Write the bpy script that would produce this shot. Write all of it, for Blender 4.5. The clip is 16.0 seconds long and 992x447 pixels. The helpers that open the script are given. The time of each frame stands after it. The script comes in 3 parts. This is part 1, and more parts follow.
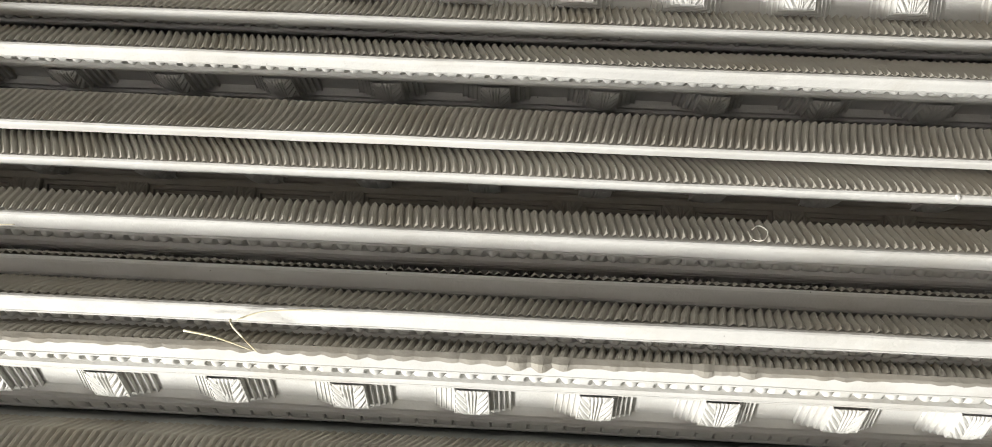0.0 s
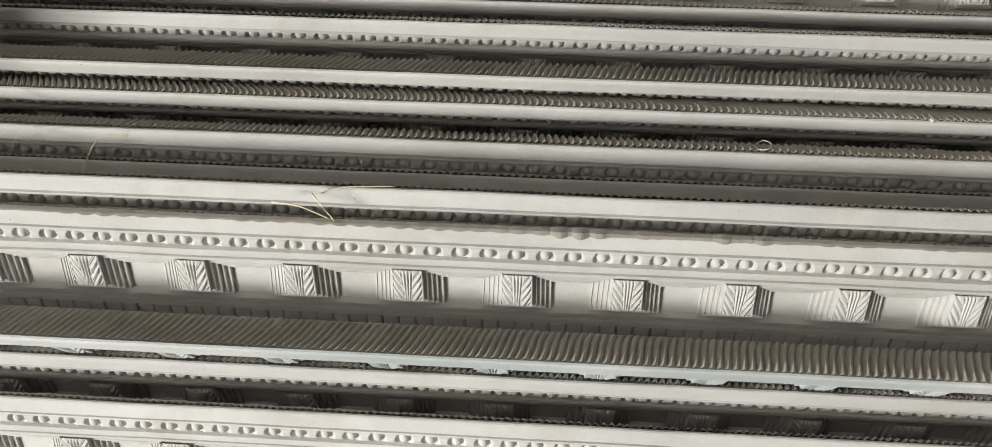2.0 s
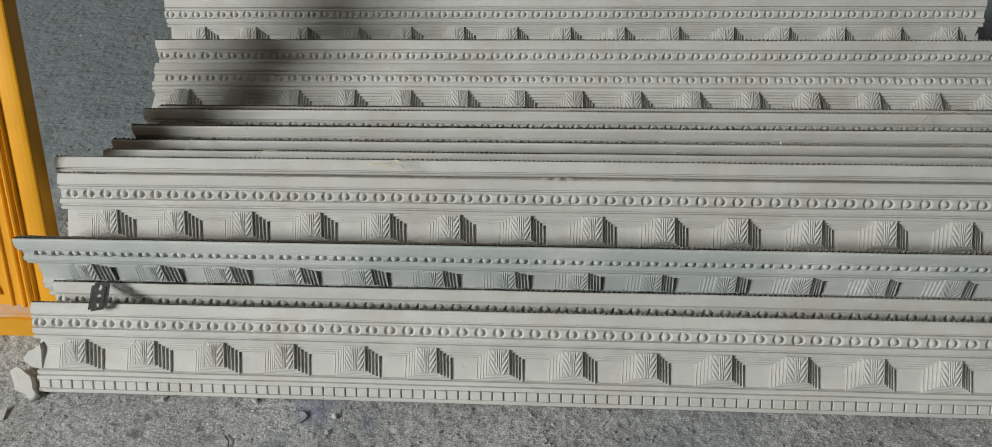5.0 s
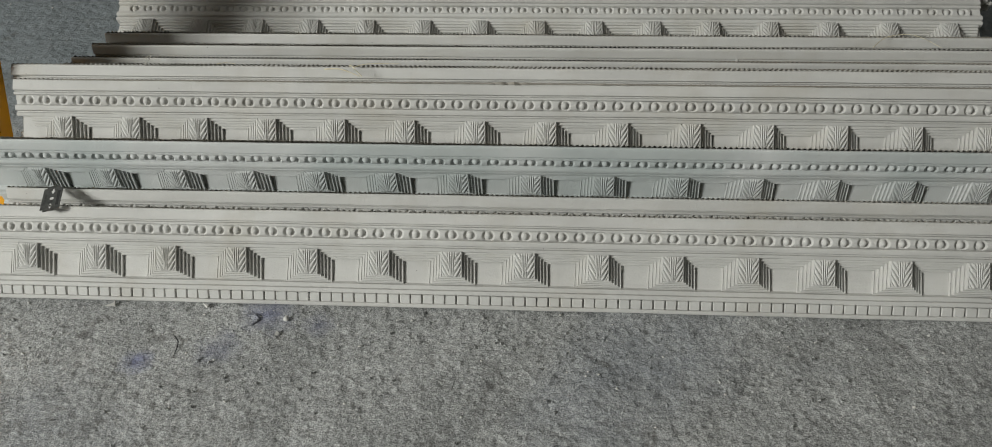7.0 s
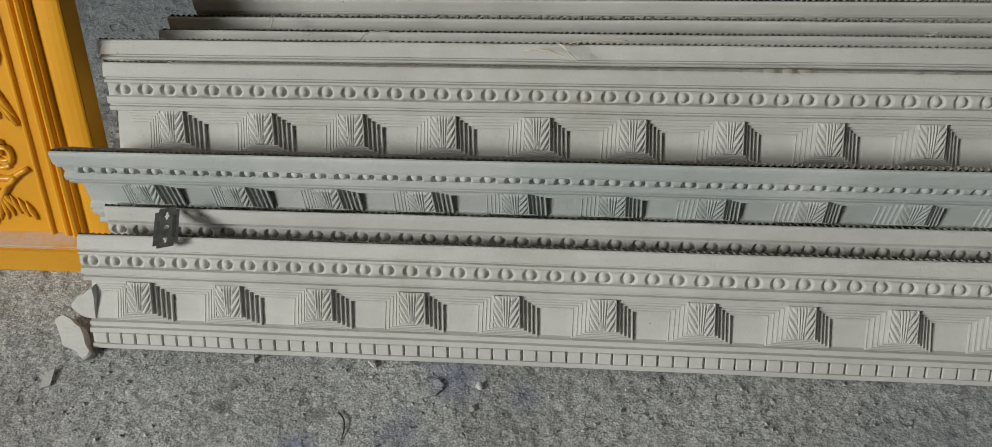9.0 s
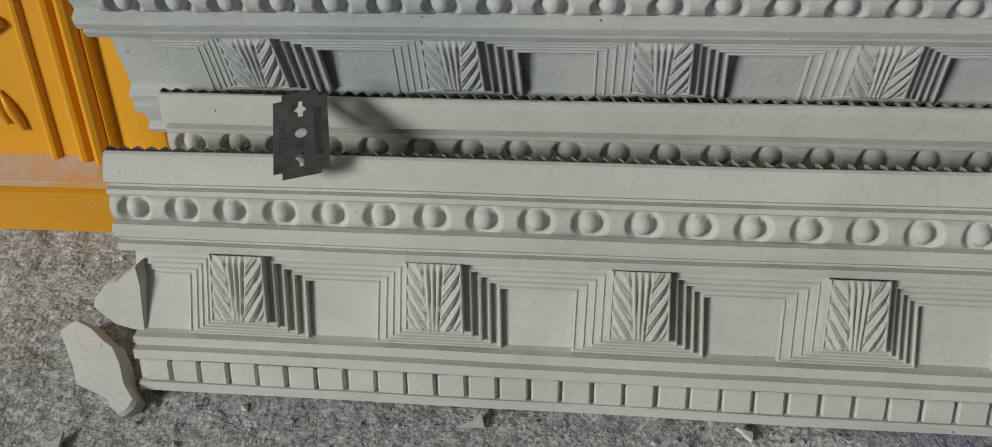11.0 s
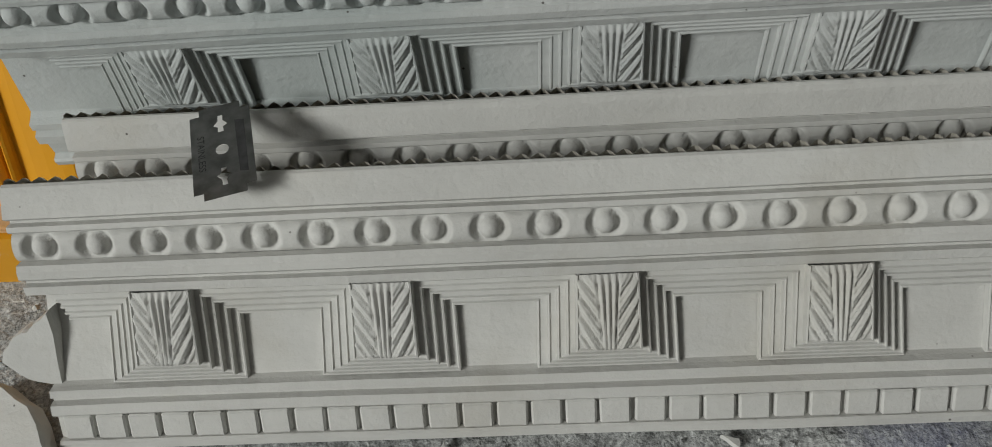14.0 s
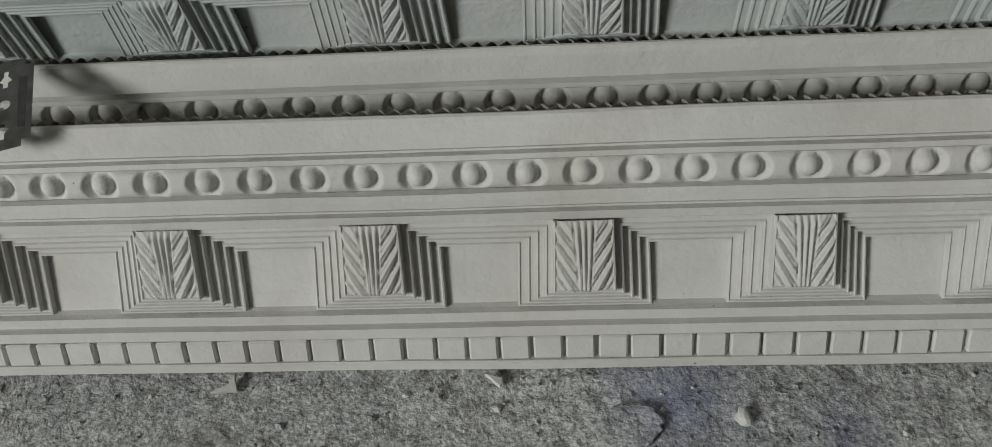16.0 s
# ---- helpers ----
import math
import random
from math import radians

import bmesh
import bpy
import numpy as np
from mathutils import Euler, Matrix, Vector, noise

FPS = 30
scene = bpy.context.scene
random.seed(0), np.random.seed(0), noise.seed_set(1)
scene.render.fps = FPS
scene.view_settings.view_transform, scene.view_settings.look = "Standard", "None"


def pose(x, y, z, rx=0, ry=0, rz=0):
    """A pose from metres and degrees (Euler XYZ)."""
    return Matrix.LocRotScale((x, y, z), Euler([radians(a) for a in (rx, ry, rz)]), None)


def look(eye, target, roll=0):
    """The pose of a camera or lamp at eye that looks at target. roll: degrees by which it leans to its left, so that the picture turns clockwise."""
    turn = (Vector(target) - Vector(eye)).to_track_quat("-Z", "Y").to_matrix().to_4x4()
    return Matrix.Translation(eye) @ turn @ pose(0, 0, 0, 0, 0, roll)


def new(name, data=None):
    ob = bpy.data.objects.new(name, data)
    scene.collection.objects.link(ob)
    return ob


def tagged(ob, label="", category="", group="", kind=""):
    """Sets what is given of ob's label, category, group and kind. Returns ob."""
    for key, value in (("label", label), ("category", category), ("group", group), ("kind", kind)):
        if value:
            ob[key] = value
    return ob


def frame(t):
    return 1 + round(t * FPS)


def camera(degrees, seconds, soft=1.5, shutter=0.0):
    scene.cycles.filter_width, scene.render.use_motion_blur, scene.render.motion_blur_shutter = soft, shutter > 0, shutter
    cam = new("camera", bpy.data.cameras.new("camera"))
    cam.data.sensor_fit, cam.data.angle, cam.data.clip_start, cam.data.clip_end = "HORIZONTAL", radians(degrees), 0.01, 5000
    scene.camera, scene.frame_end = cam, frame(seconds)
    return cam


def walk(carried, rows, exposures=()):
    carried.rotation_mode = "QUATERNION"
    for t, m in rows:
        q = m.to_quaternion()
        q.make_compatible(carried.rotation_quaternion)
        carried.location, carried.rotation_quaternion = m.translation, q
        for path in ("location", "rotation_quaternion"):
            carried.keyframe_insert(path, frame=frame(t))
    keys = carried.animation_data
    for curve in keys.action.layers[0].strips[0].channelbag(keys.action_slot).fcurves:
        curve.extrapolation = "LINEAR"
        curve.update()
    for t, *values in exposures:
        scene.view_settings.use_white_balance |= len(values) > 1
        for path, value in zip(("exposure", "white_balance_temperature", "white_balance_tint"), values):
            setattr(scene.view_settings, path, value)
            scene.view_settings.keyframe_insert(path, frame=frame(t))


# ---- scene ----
cam = camera(55.74, 16.0, soft=0.9)
walk(cam, [
    (0, look((0.5417, 0.1923, 0.7804), (0.5245, 0.2776, 0.1867), -8.73)),
    (0.5, look((0.5326, 0.1265, 0.8005), (0.5046, 0.2532, 0.2147), -8.70)),
    (0.7, look((0.5255, 0.0980, 0.8113), (0.4953, 0.2441, 0.2301), -7.90)),
    (1, look((0.5230, 0.0654, 0.8072), (0.4962, 0.2354, 0.2324), -5.81)),
    (1.5, look((0.5097, 0.0081, 0.8105), (0.4917, 0.2155, 0.2477), -1.99)),
    (2, look((0.5271, -0.0559, 0.8137), (0.4999, 0.1703, 0.2587), -3.87)),
    (2.2, look((0.5318, -0.0845, 0.8228), (0.5043, 0.1536, 0.2728), -3.42)),
    (2.5, look((0.5314, -0.1426, 0.8444), (0.5035, 0.1170, 0.3041), -3.37)),
    (3, look((0.5215, -0.2610, 0.9018), (0.4839, 0.0323, 0.3797), -3.46)),
    (3.2, look((0.5211, -0.2980, 0.9123), (0.4795, 0.0006, 0.3935), -3.99)),
    (5.3, look((0.5835, -0.6821, 0.8589), (0.5416, -0.2269, 0.4702), -2.78)),
    (5.5, look((0.6007, -0.7006, 0.8557), (0.5628, -0.2455, 0.4665), -2.38)),
    (6, look((0.6247, -0.7343, 0.8399), (0.5857, -0.2728, 0.4584), -2.45)),
    (6.5, look((0.6253, -0.7461, 0.8093), (0.5841, -0.2790, 0.4350), -2.29)),
    (7, look((0.6082, -0.7333, 0.7595), (0.5699, -0.2736, 0.3759), -1.94)),
    (7.5, look((0.5749, -0.6930, 0.7446), (0.5347, -0.2379, 0.3556), -2.25)),
    (8, look((0.5271, -0.6333, 0.7440), (0.4859, -0.1881, 0.3440), -2.60)),
    (8.5, look((0.4680, -0.5656, 0.7328), (0.4250, -0.1447, 0.3073), -3.03)),
    (9, look((0.3939, -0.4310, 0.7036), (0.3364, -0.0367, 0.2550), -4.55)),
    (9.5, look((0.3292, -0.3457, 0.6460), (0.2558, 0.0252, 0.1801), -6.48)),
    (10, look((0.2259, -0.2561, 0.5490), (0.1484, 0.0987, 0.0714), -6.54)),
    (10.2, look((0.1868, -0.2194, 0.4982), (0.1065, 0.1372, 0.0224), -6.75)),
    (12.3, look((0.1374, -0.1533, 0.3115), (0.1007, 0.2400, -0.1401), -5.30)),
    (12.5, look((0.1389, -0.1548, 0.3202), (0.1041, 0.2378, -0.1321), -5.23)),
    (13, look((0.1429, -0.1574, 0.3331), (0.1115, 0.2415, -0.1141), -5.20)),
    (13.5, look((0.1413, -0.1576, 0.3322), (0.1094, 0.2405, -0.1157), -5.64)),
    (14, look((0.1445, -0.1569, 0.3314), (0.1099, 0.2358, -0.1210), -6.31)),
    (14.5, look((0.1547, -0.1608, 0.3313), (0.1190, 0.2199, -0.1310), -6.55)),
    (15, look((0.1830, -0.1686, 0.3323), (0.1470, 0.1911, -0.1467), -6.65)),
    (15.5, look((0.2037, -0.1604, 0.3426), (0.1661, 0.1940, -0.1402), -6.86)),
    (16, look((0.2399, -0.1585, 0.3515), (0.1944, 0.1913, -0.1339), -7.45)),
], exposures=[(0, 1.08, 6700, 12), (1.0, 0.90, 6700, 12), (2.0, 0.42, 6700, 12), (2.6, 0.04, 6600, 11), (3.2, -0.10, 6600, 10), (5.3, -0.24, 6500, 9), (8.0, -0.40, 6600, 9), (9.5, -0.51, 6600, 9), (10.2, -0.56, 6600, 9), (12.3, -0.76, 6500, 9), (16, -0.74, 6500, 9)])

# ---- light: daylight through an opening high in the front wall, to the left ----
world = bpy.data.worlds.new("daylight")
scene.world = world
world.use_nodes = True
sky = world.node_tree.nodes.new("ShaderNodeTexSky")
sky.sky_type = "NISHITA"
sky.sun_disc = False
sky.sun_elevation = radians(55)
sky.sun_rotation = radians(-90)
sky.dust_density = 3.0
world.node_tree.links.new(sky.outputs[0], world.node_tree.nodes["Background"].inputs[0])
world.node_tree.nodes["Background"].inputs[1].default_value = 0.05
opening = new("daylight_opening", bpy.data.lights.new("daylight_opening", "AREA"))
opening.data.shape = "RECTANGLE"
opening.data.size, opening.data.size_y = 1.5, 1.1
opening.data.energy = 310
opening.data.color = (0.985, 1.0, 0.975)
opening.matrix_world = look((-3.20, -2.94, 2.60), (0.5, 0.2, 0.1))

# added overhead fill that lifts the dark between rows; the source is invented
roof = new("roof_fill", bpy.data.lights.new("roof_fill", "AREA"))
roof.data.shape = "RECTANGLE"
roof.data.size, roof.data.size_y = 1.46, 1.46
roof.data.energy = 7
roof.data.color = (1.0, 0.965, 0.90)
roof.matrix_world = look((-0.85, -0.50, 3.19), (-0.85, -0.50, 0.0))

# ---- materials ----


class Mat:
    """A node material with a few shorthands."""

    def __init__(self, name, rough=0.8, metal=0.0):
        self.m = bpy.data.materials.new(name)
        self.m.use_nodes = True
        self.t = self.m.node_tree
        self.b = self.t.nodes["Principled BSDF"]
        self.b.inputs["Roughness"].default_value = rough
        self.b.inputs["Metallic"].default_value = metal
        self.pos = self.t.nodes.new("ShaderNodeNewGeometry").outputs["Position"]

    def link(self, a, b):
        self.t.links.new(a, b)

    def noise(self, scale, detail=4.0, rough=0.55, stretch=None, distortion=0.0):
        n = self.t.nodes.new("ShaderNodeTexNoise")
        n.inputs["Scale"].default_value = scale
        n.inputs["Detail"].default_value = detail
        n.inputs["Roughness"].default_value = rough
        n.inputs["Distortion"].default_value = distortion
        src = self.pos
        if stretch:
            mp = self.t.nodes.new("ShaderNodeMapping")
            mp.inputs["Scale"].default_value = stretch
            self.link(src, mp.inputs["Vector"])
            src = mp.outputs["Vector"]
        self.link(src, n.inputs["Vector"])
        return n.outputs["Fac"]

    def cells(self, scale, feature="F1"):
        n = self.t.nodes.new("ShaderNodeTexVoronoi")
        n.feature = feature
        n.inputs["Scale"].default_value = scale
        self.link(self.pos, n.inputs["Vector"])
        return n.outputs["Distance"]

    def ramp(self, fac, *stops):
        r = self.t.nodes.new("ShaderNodeValToRGB")
        e = r.color_ramp.elements
        while len(e) < len(stops):
            e.new(0.5)
        for el, (p, c) in zip(e, stops):
            el.position = p
            el.color = (*c, 1) if isinstance(c, tuple) else (c, c, c, 1)
        self.link(fac, r.inputs["Fac"])
        return r.outputs["Color"]

    def mix(self, fac, a, b, kind="MIX"):
        n = self.t.nodes.new("ShaderNodeMix")
        n.data_type = "RGBA"
        n.blend_type = kind
        for sock, v in ((n.inputs["Factor"], fac), (n.inputs[6], a), (n.inputs[7], b)):
            if isinstance(v, (int, float)):
                sock.default_value = v
            elif isinstance(v, tuple):
                sock.default_value = (*v, 1)
            else:
                self.link(v, sock)
        return n.outputs[2]

    def bump(self, height, strength, dist, after=None):
        n = self.t.nodes.new("ShaderNodeBump")
        n.inputs["Strength"].default_value = strength
        n.inputs["Distance"].default_value = dist
        self.link(height, n.inputs["Height"])
        if after:
            self.link(after, n.inputs["Normal"])
        self.link(n.outputs["Normal"], self.b.inputs["Normal"])
        return n.outputs["Normal"]

    def color(self, c):
        if isinstance(c, tuple):
            self.b.inputs["Base Color"].default_value = (*c, 1)
        else:
            self.link(c, self.b.inputs["Base Color"])


def plaster(name, base, stain, amount, damp=None):
    m = Mat(name, 0.85)
    mottle = m.ramp(m.noise(9, 5), (0.3, tuple(v * 0.9 for v in base)), (0.7, base))
    streak = m.ramp(m.noise(30, 4, 0.6, (0.25, 1, 1)), (0.35, 0.88), (0.65, 1.0))
    c = m.mix(1.0, mottle, streak, "MULTIPLY")
    dirt = m.ramp(m.noise(14, 6, 0.65), (0.5, 0.0), (0.78, amount))
    c = m.mix(dirt, c, stain)
    if damp:
        c = m.mix(m.ramp(m.noise(5, 3), (0.42, 0.0), (0.62, 0.75)), c, damp)
    pits = m.ramp(m.cells(95), (0.03, 1.0), (0.06, 0.0))
    pick = m.ramp(m.noise(40, 2), (0.55, 0.0), (0.59, 1.0))
    c = m.mix(m.mix(1.0, pits, pick, "MULTIPLY"), c, (0.10, 0.09, 0.08))
    m.color(c)
    n = m.bump(m.noise(420, 4), 0.4, 0.0008)
    n = m.bump(m.noise(140, 4, 0.6, (0.4, 1, 1)), 0.4, 0.0012, n)
    m.bump(m.noise(45, 4), 0.4, 0.0025, n)
    return m.m


PLASTER = plaster("white_plaster", (0.62, 0.615, 0.585), (0.43, 0.40, 0.335), 0.5)
DAMP = plaster("damp_grey_plaster", (0.62, 0.635, 0.62), (0.38, 0.35, 0.28), 0.3, (0.40, 0.44, 0.43))
RAW = plaster("raw_combed_plaster", (0.44, 0.415, 0.36), (0.30, 0.255, 0.185), 0.6)
# same plaster coloured darker, standing in for shade deep between the rows
SHADED = plaster("shaded_gap_plaster", (0.33, 0.31, 0.265), (0.22, 0.19, 0.14), 0.6)


def concrete():
    m = Mat("rough_concrete", 0.92)
    c = m.ramp(m.noise(7, 6, 0.6), (0.3, (0.36, 0.368, 0.36)), (0.7, (0.54, 0.548, 0.535)))
    grain = m.mix(1.0, m.ramp(m.noise(210, 4, 0.65), (0.32, 0.55), (0.62, 1.12)), m.ramp(m.noise(560, 3, 0.7), (0.36, 0.45), (0.6, 1.15)), "MULTIPLY")
    c = m.mix(1.0, c, grain, "MULTIPLY")
    specks = m.ramp(m.cells(150), (0.06, 1.0), (0.13, 0.0))
    few = m.ramp(m.noise(25, 3), (0.54, 0.0), (0.6, 0.85))
    c = m.mix(m.mix(1.0, specks, few, "MULTIPLY"), c, (0.66, 0.65, 0.62))
    ragged = m.noise(38, 5, 0.65)

    def spot(place, radius, depth):
        d = m.t.nodes.new("ShaderNodeVectorMath")
        d.operation = "DISTANCE"
        d.inputs[1].default_value = place
        m.link(m.pos, d.inputs[0])
        f = m.t.nodes.new("ShaderNodeMath")
        f.operation = "MULTIPLY_ADD"
        m.link(ragged, f.inputs[0])
        f.inputs[1].default_value = radius * 1.6
        m.link(d.outputs["Value"], f.inputs[2])
        g = m.t.nodes.new("ShaderNodeMath")
        g.operation = "DIVIDE"
        m.link(f.outputs[0], g.inputs[0])
        g.inputs[1].default_value = radius * 3
        return m.ramp(g.outputs[0], (0.28, depth), (0.62, 0.0))

    for place, radius, depth in (((0.156, -0.074, 0), 0.022, 0.75), ((0.285, 0.004, 0), 0.035, 0.55), ((0.345, -0.01, 0), 0.02, 0.4), ((0.24, -0.05, 0), 0.03, 0.35)):
        c = m.mix(spot(place, radius, depth), c, (0.155, 0.17, 0.30))
    for place, radius, depth in (((0.083, -0.037, 0), 0.011, 0.85), ((-0.127, 0.021, 0), 0.010, 0.8), ((0.17, -0.04, 0), 0.012, 0.4), ((-0.16, 0.33, 0), 0.03, 0.5), ((-0.26, 0.47, 0), 0.03, 0.5), ((-0.2, 0.6, 0), 0.04, 0.5)):
        c = m.mix(spot(place, radius, depth), c, (0.07, 0.065, 0.06))
    blue = m.ramp(m.noise(2.2, 4, 0.6, None, 0.4), (0.55, 0.0), (0.72, 0.3))
    c = m.mix(blue, c, (0.22, 0.25, 0.30))
    # bluer floor farther back; the colour also carries the shadow beyond the stack's end
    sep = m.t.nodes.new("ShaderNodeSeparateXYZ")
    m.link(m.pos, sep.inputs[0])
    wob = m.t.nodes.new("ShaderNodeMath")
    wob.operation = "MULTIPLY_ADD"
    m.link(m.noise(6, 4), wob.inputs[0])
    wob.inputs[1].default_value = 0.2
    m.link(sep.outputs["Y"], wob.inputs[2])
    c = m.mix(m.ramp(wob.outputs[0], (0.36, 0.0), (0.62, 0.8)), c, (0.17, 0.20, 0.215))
    dark = m.ramp(m.noise(16, 7, 0.75), (0.58, 0.0), (0.68, 0.75))
    c = m.mix(dark, c, (0.12, 0.115, 0.105))
    m.color(c)
    n = m.bump(m.noise(520, 3, 0.6), 0.7, 0.0014)
    n = m.bump(m.noise(230, 4, 0.6), 0.7, 0.0020, n)
    n = m.bump(m.ramp(m.cells(70), (0.05, 0.0), (0.5, 1.0)), 0.35, 0.004, n)
    m.bump(m.noise(30, 3), 0.6, 0.008, n)
    return m.m


CONCRETE = concrete()


def gloss_paint():
    m = Mat("yellow_gloss_paint", 0.32)
    c = m.ramp(m.noise(6, 4), (0.3, (0.66, 0.29, 0.012)), (0.7, (0.80, 0.38, 0.02)))
    dust = m.ramp(m.noise(70, 6, 0.7), (0.66, 0.0), (0.74, 0.8))
    c = m.mix(dust, c, (0.72, 0.62, 0.48))
    m.color(c)
    m.bump(m.noise(90, 4), 0.2, 0.001)
    return m.m


YELLOW = gloss_paint()


def dusty_ledge():
    m = Mat("dusty_yellow_ledge", 0.7)
    m.color(m.mix(m.ramp(m.noise(40, 5, 0.65), (0.35, 0.25), (0.6, 0.95)), (0.72, 0.34, 0.03), (0.60, 0.47, 0.38)))
    m.bump(m.noise(120, 4), 0.4, 0.002)
    return m.m


DUSTY = dusty_ledge()


def steel():
    m = Mat("dull_blade_steel", 0.42, 1.0)
    m.color(m.ramp(m.noise(160, 4), (0.3, (0.16, 0.16, 0.155)), (0.7, (0.30, 0.30, 0.29))))
    m.bump(m.noise(500, 3), 0.15, 0.0004)
    return m.m


STEEL = steel()
INK = Mat("dark_print", 0.6)
INK.color(INK.ramp(INK.noise(400, 2), (0.3, 0.02), (0.7, 0.05)))
INK = INK.m
FIBRE = Mat("dry_straw", 0.6)
FIBRE.color(FIBRE.ramp(FIBRE.noise(120, 3), (0.3, (0.60, 0.53, 0.34)), (0.7, (0.80, 0.75, 0.58))))
FIBRE = FIBRE.m
PALE = Mat("pale_hemp_fibre", 0.7)
PALE.color(PALE.ramp(PALE.noise(120, 3), (0.3, (0.55, 0.53, 0.46)), (0.7, (0.75, 0.73, 0.66))))
PALE = PALE.m
DARKWALL = Mat("dark_board", 0.8)
DARKWALL.color(DARKWALL.ramp(DARKWALL.noise(12, 5), (0.3, (0.06, 0.065, 0.06)), (0.7, (0.10, 0.105, 0.10))))
DARKWALL = DARKWALL.m

# ---- mesh helpers ----


def mesh_of(name, verts, faces, material, smooth=False):
    me = bpy.data.meshes.new(name)
    me.from_pydata(verts, [], faces)
    me.materials.append(material)
    me.update()
    if smooth:
        me.polygons.foreach_set("use_smooth", [True] * len(me.polygons))
    return me


def piece(name, me, parent, m=None, label=""):
    ob = new(name, me)
    ob.parent = parent
    if m is not None:
        ob.matrix_local = m
    if label:
        tagged(ob, label)
    return ob


def fix_normals(me):
    bm = bmesh.new()
    bm.from_mesh(me)
    bmesh.ops.recalc_face_normals(bm, faces=bm.faces)
    bm.to_mesh(me)
    bm.free()
    return me


def tube(points, radius, sides=5):
    """Vertices and faces of a thin round strand along points."""
    pts = [Vector(p) for p in points]
    verts, faces = [], []
    for i, p in enumerate(pts):
        d = (pts[min(i + 1, len(pts) - 1)] - pts[max(i - 1, 0)]).normalized()
        a = d.orthogonal().normalized()
        b = d.cross(a)
        r = radius(i / (len(pts) - 1)) if callable(radius) else radius
        for k in range(sides):
            w = 2 * math.pi * k / sides
            verts.append(p + a * r * math.cos(w) + b * r * math.sin(w))
    for i in range(len(pts) - 1):
        for k in range(sides):
            q = (k + 1) % sides
            faces.append((i * sides + k, i * sides + q, (i + 1) * sides + q, (i + 1) * sides + k))
    faces.append(tuple(range(sides))[::-1])
    faces.append(tuple((len(pts) - 1) * sides + k for k in range(sides)))
    return verts, faces


def join_lists(lists):
    verts, faces = [], []
    for v, f in lists:
        o = len(verts)
        verts += v
        faces += [tuple(i + o for i in q) for q in f]
    return verts, faces


# ---- the cornice: local x along it, y = minus the outward relief, z up its face ----
PITCH = 0.0820      # from bracket to bracket
BEAD = PITCH / 4
DENT = 0.0130
FRONT = [(0.0, -0.010), (0.0, 0.0005), (0.0008, 0.0018), (0.0036, 0.0022), (0.0046, 0.0014), (0.0050, -0.0014), (0.0154, -0.0014),
         (0.0157, 0.0014), (0.0166, 0.0024), (0.0206, 0.0020), (0.0214, -0.0012), (0.0228, -0.0014), (0.0233, 0.0006), (0.0262, 0.0002), (0.0268, -0.0030),
         (0.0276, -0.0056), (0.0640, -0.0132),
         (0.0652, -0.0012), (0.0660, 0.0004), (0.0694, 0.0010), (0.0700, -0.0018), (0.0714, -0.0020), (0.0720, 0.0010), (0.0730, 0.0024), (0.0760, 0.0026), (0.0784, 0.0018),
         (0.0790, -0.0026), (0.0906, -0.0026), (0.0910, 0.0010), (0.0918, 0.0020), (0.0938, 0.0020), (0.0944, -0.0010), (0.0956, -0.0014),
         (0.0962, 0.0016), (0.0972, 0.0030), (0.1062, 0.0010), (0.1082, 0.0002), (0.1090, -0.0010)]


def back_profile(chamfer):
    """The back of the section: a chamfer of some degrees below the top edge, then flat."""
    run = 0.038 if chamfer < 45 else 0.028
    a = radians(chamfer)
    s, r = 0.1088 - run * math.cos(a), -0.0026 - run * math.sin(a)
    return [(0.1088, -0.0026), (s, r), (0.0450, r - 0.0008), (0.0200, r), (0.0, -0.0190)]


def body_mesh(length, rng, material, wave=0.0006, cut=0.0, chamfer=35):
    """The run cornice: its profile drawn along x, a little uneven as plaster casts are."""
    prof = [(max(a, cut), r) for a, r in FRONT + back_profile(chamfer)]
    prof = [q for i, q in enumerate(prof) if i == 0 or q != prof[i - 1]]
    n = max(12, int(length / 0.03))
    verts, faces = [], []
    seed = rng.uniform(0, 50)
    for i in range(n + 1):
        x = length * i / n
        for j, (s, r) in enumerate(prof):
            w = noise.noise((x * 14 + seed, s * 40, 3.1)) * wave
            w2 = noise.noise((x * 9 + seed, s * 40, 7.7)) * wave
            verts.append((x, -(r + w), s + w2))
    k = len(prof)
    for i in range(n):
        for j in range(k):
            q = (j + 1) % k
            faces.append((i * k + j, (i + 1) * k + j, (i + 1) * k + q, i * k + q))
    faces.append(tuple(range(k)))
    faces.append(tuple(n * k + j for j in range(k))[::-1])
    return fix_normals(mesh_of("body", verts, faces, material))


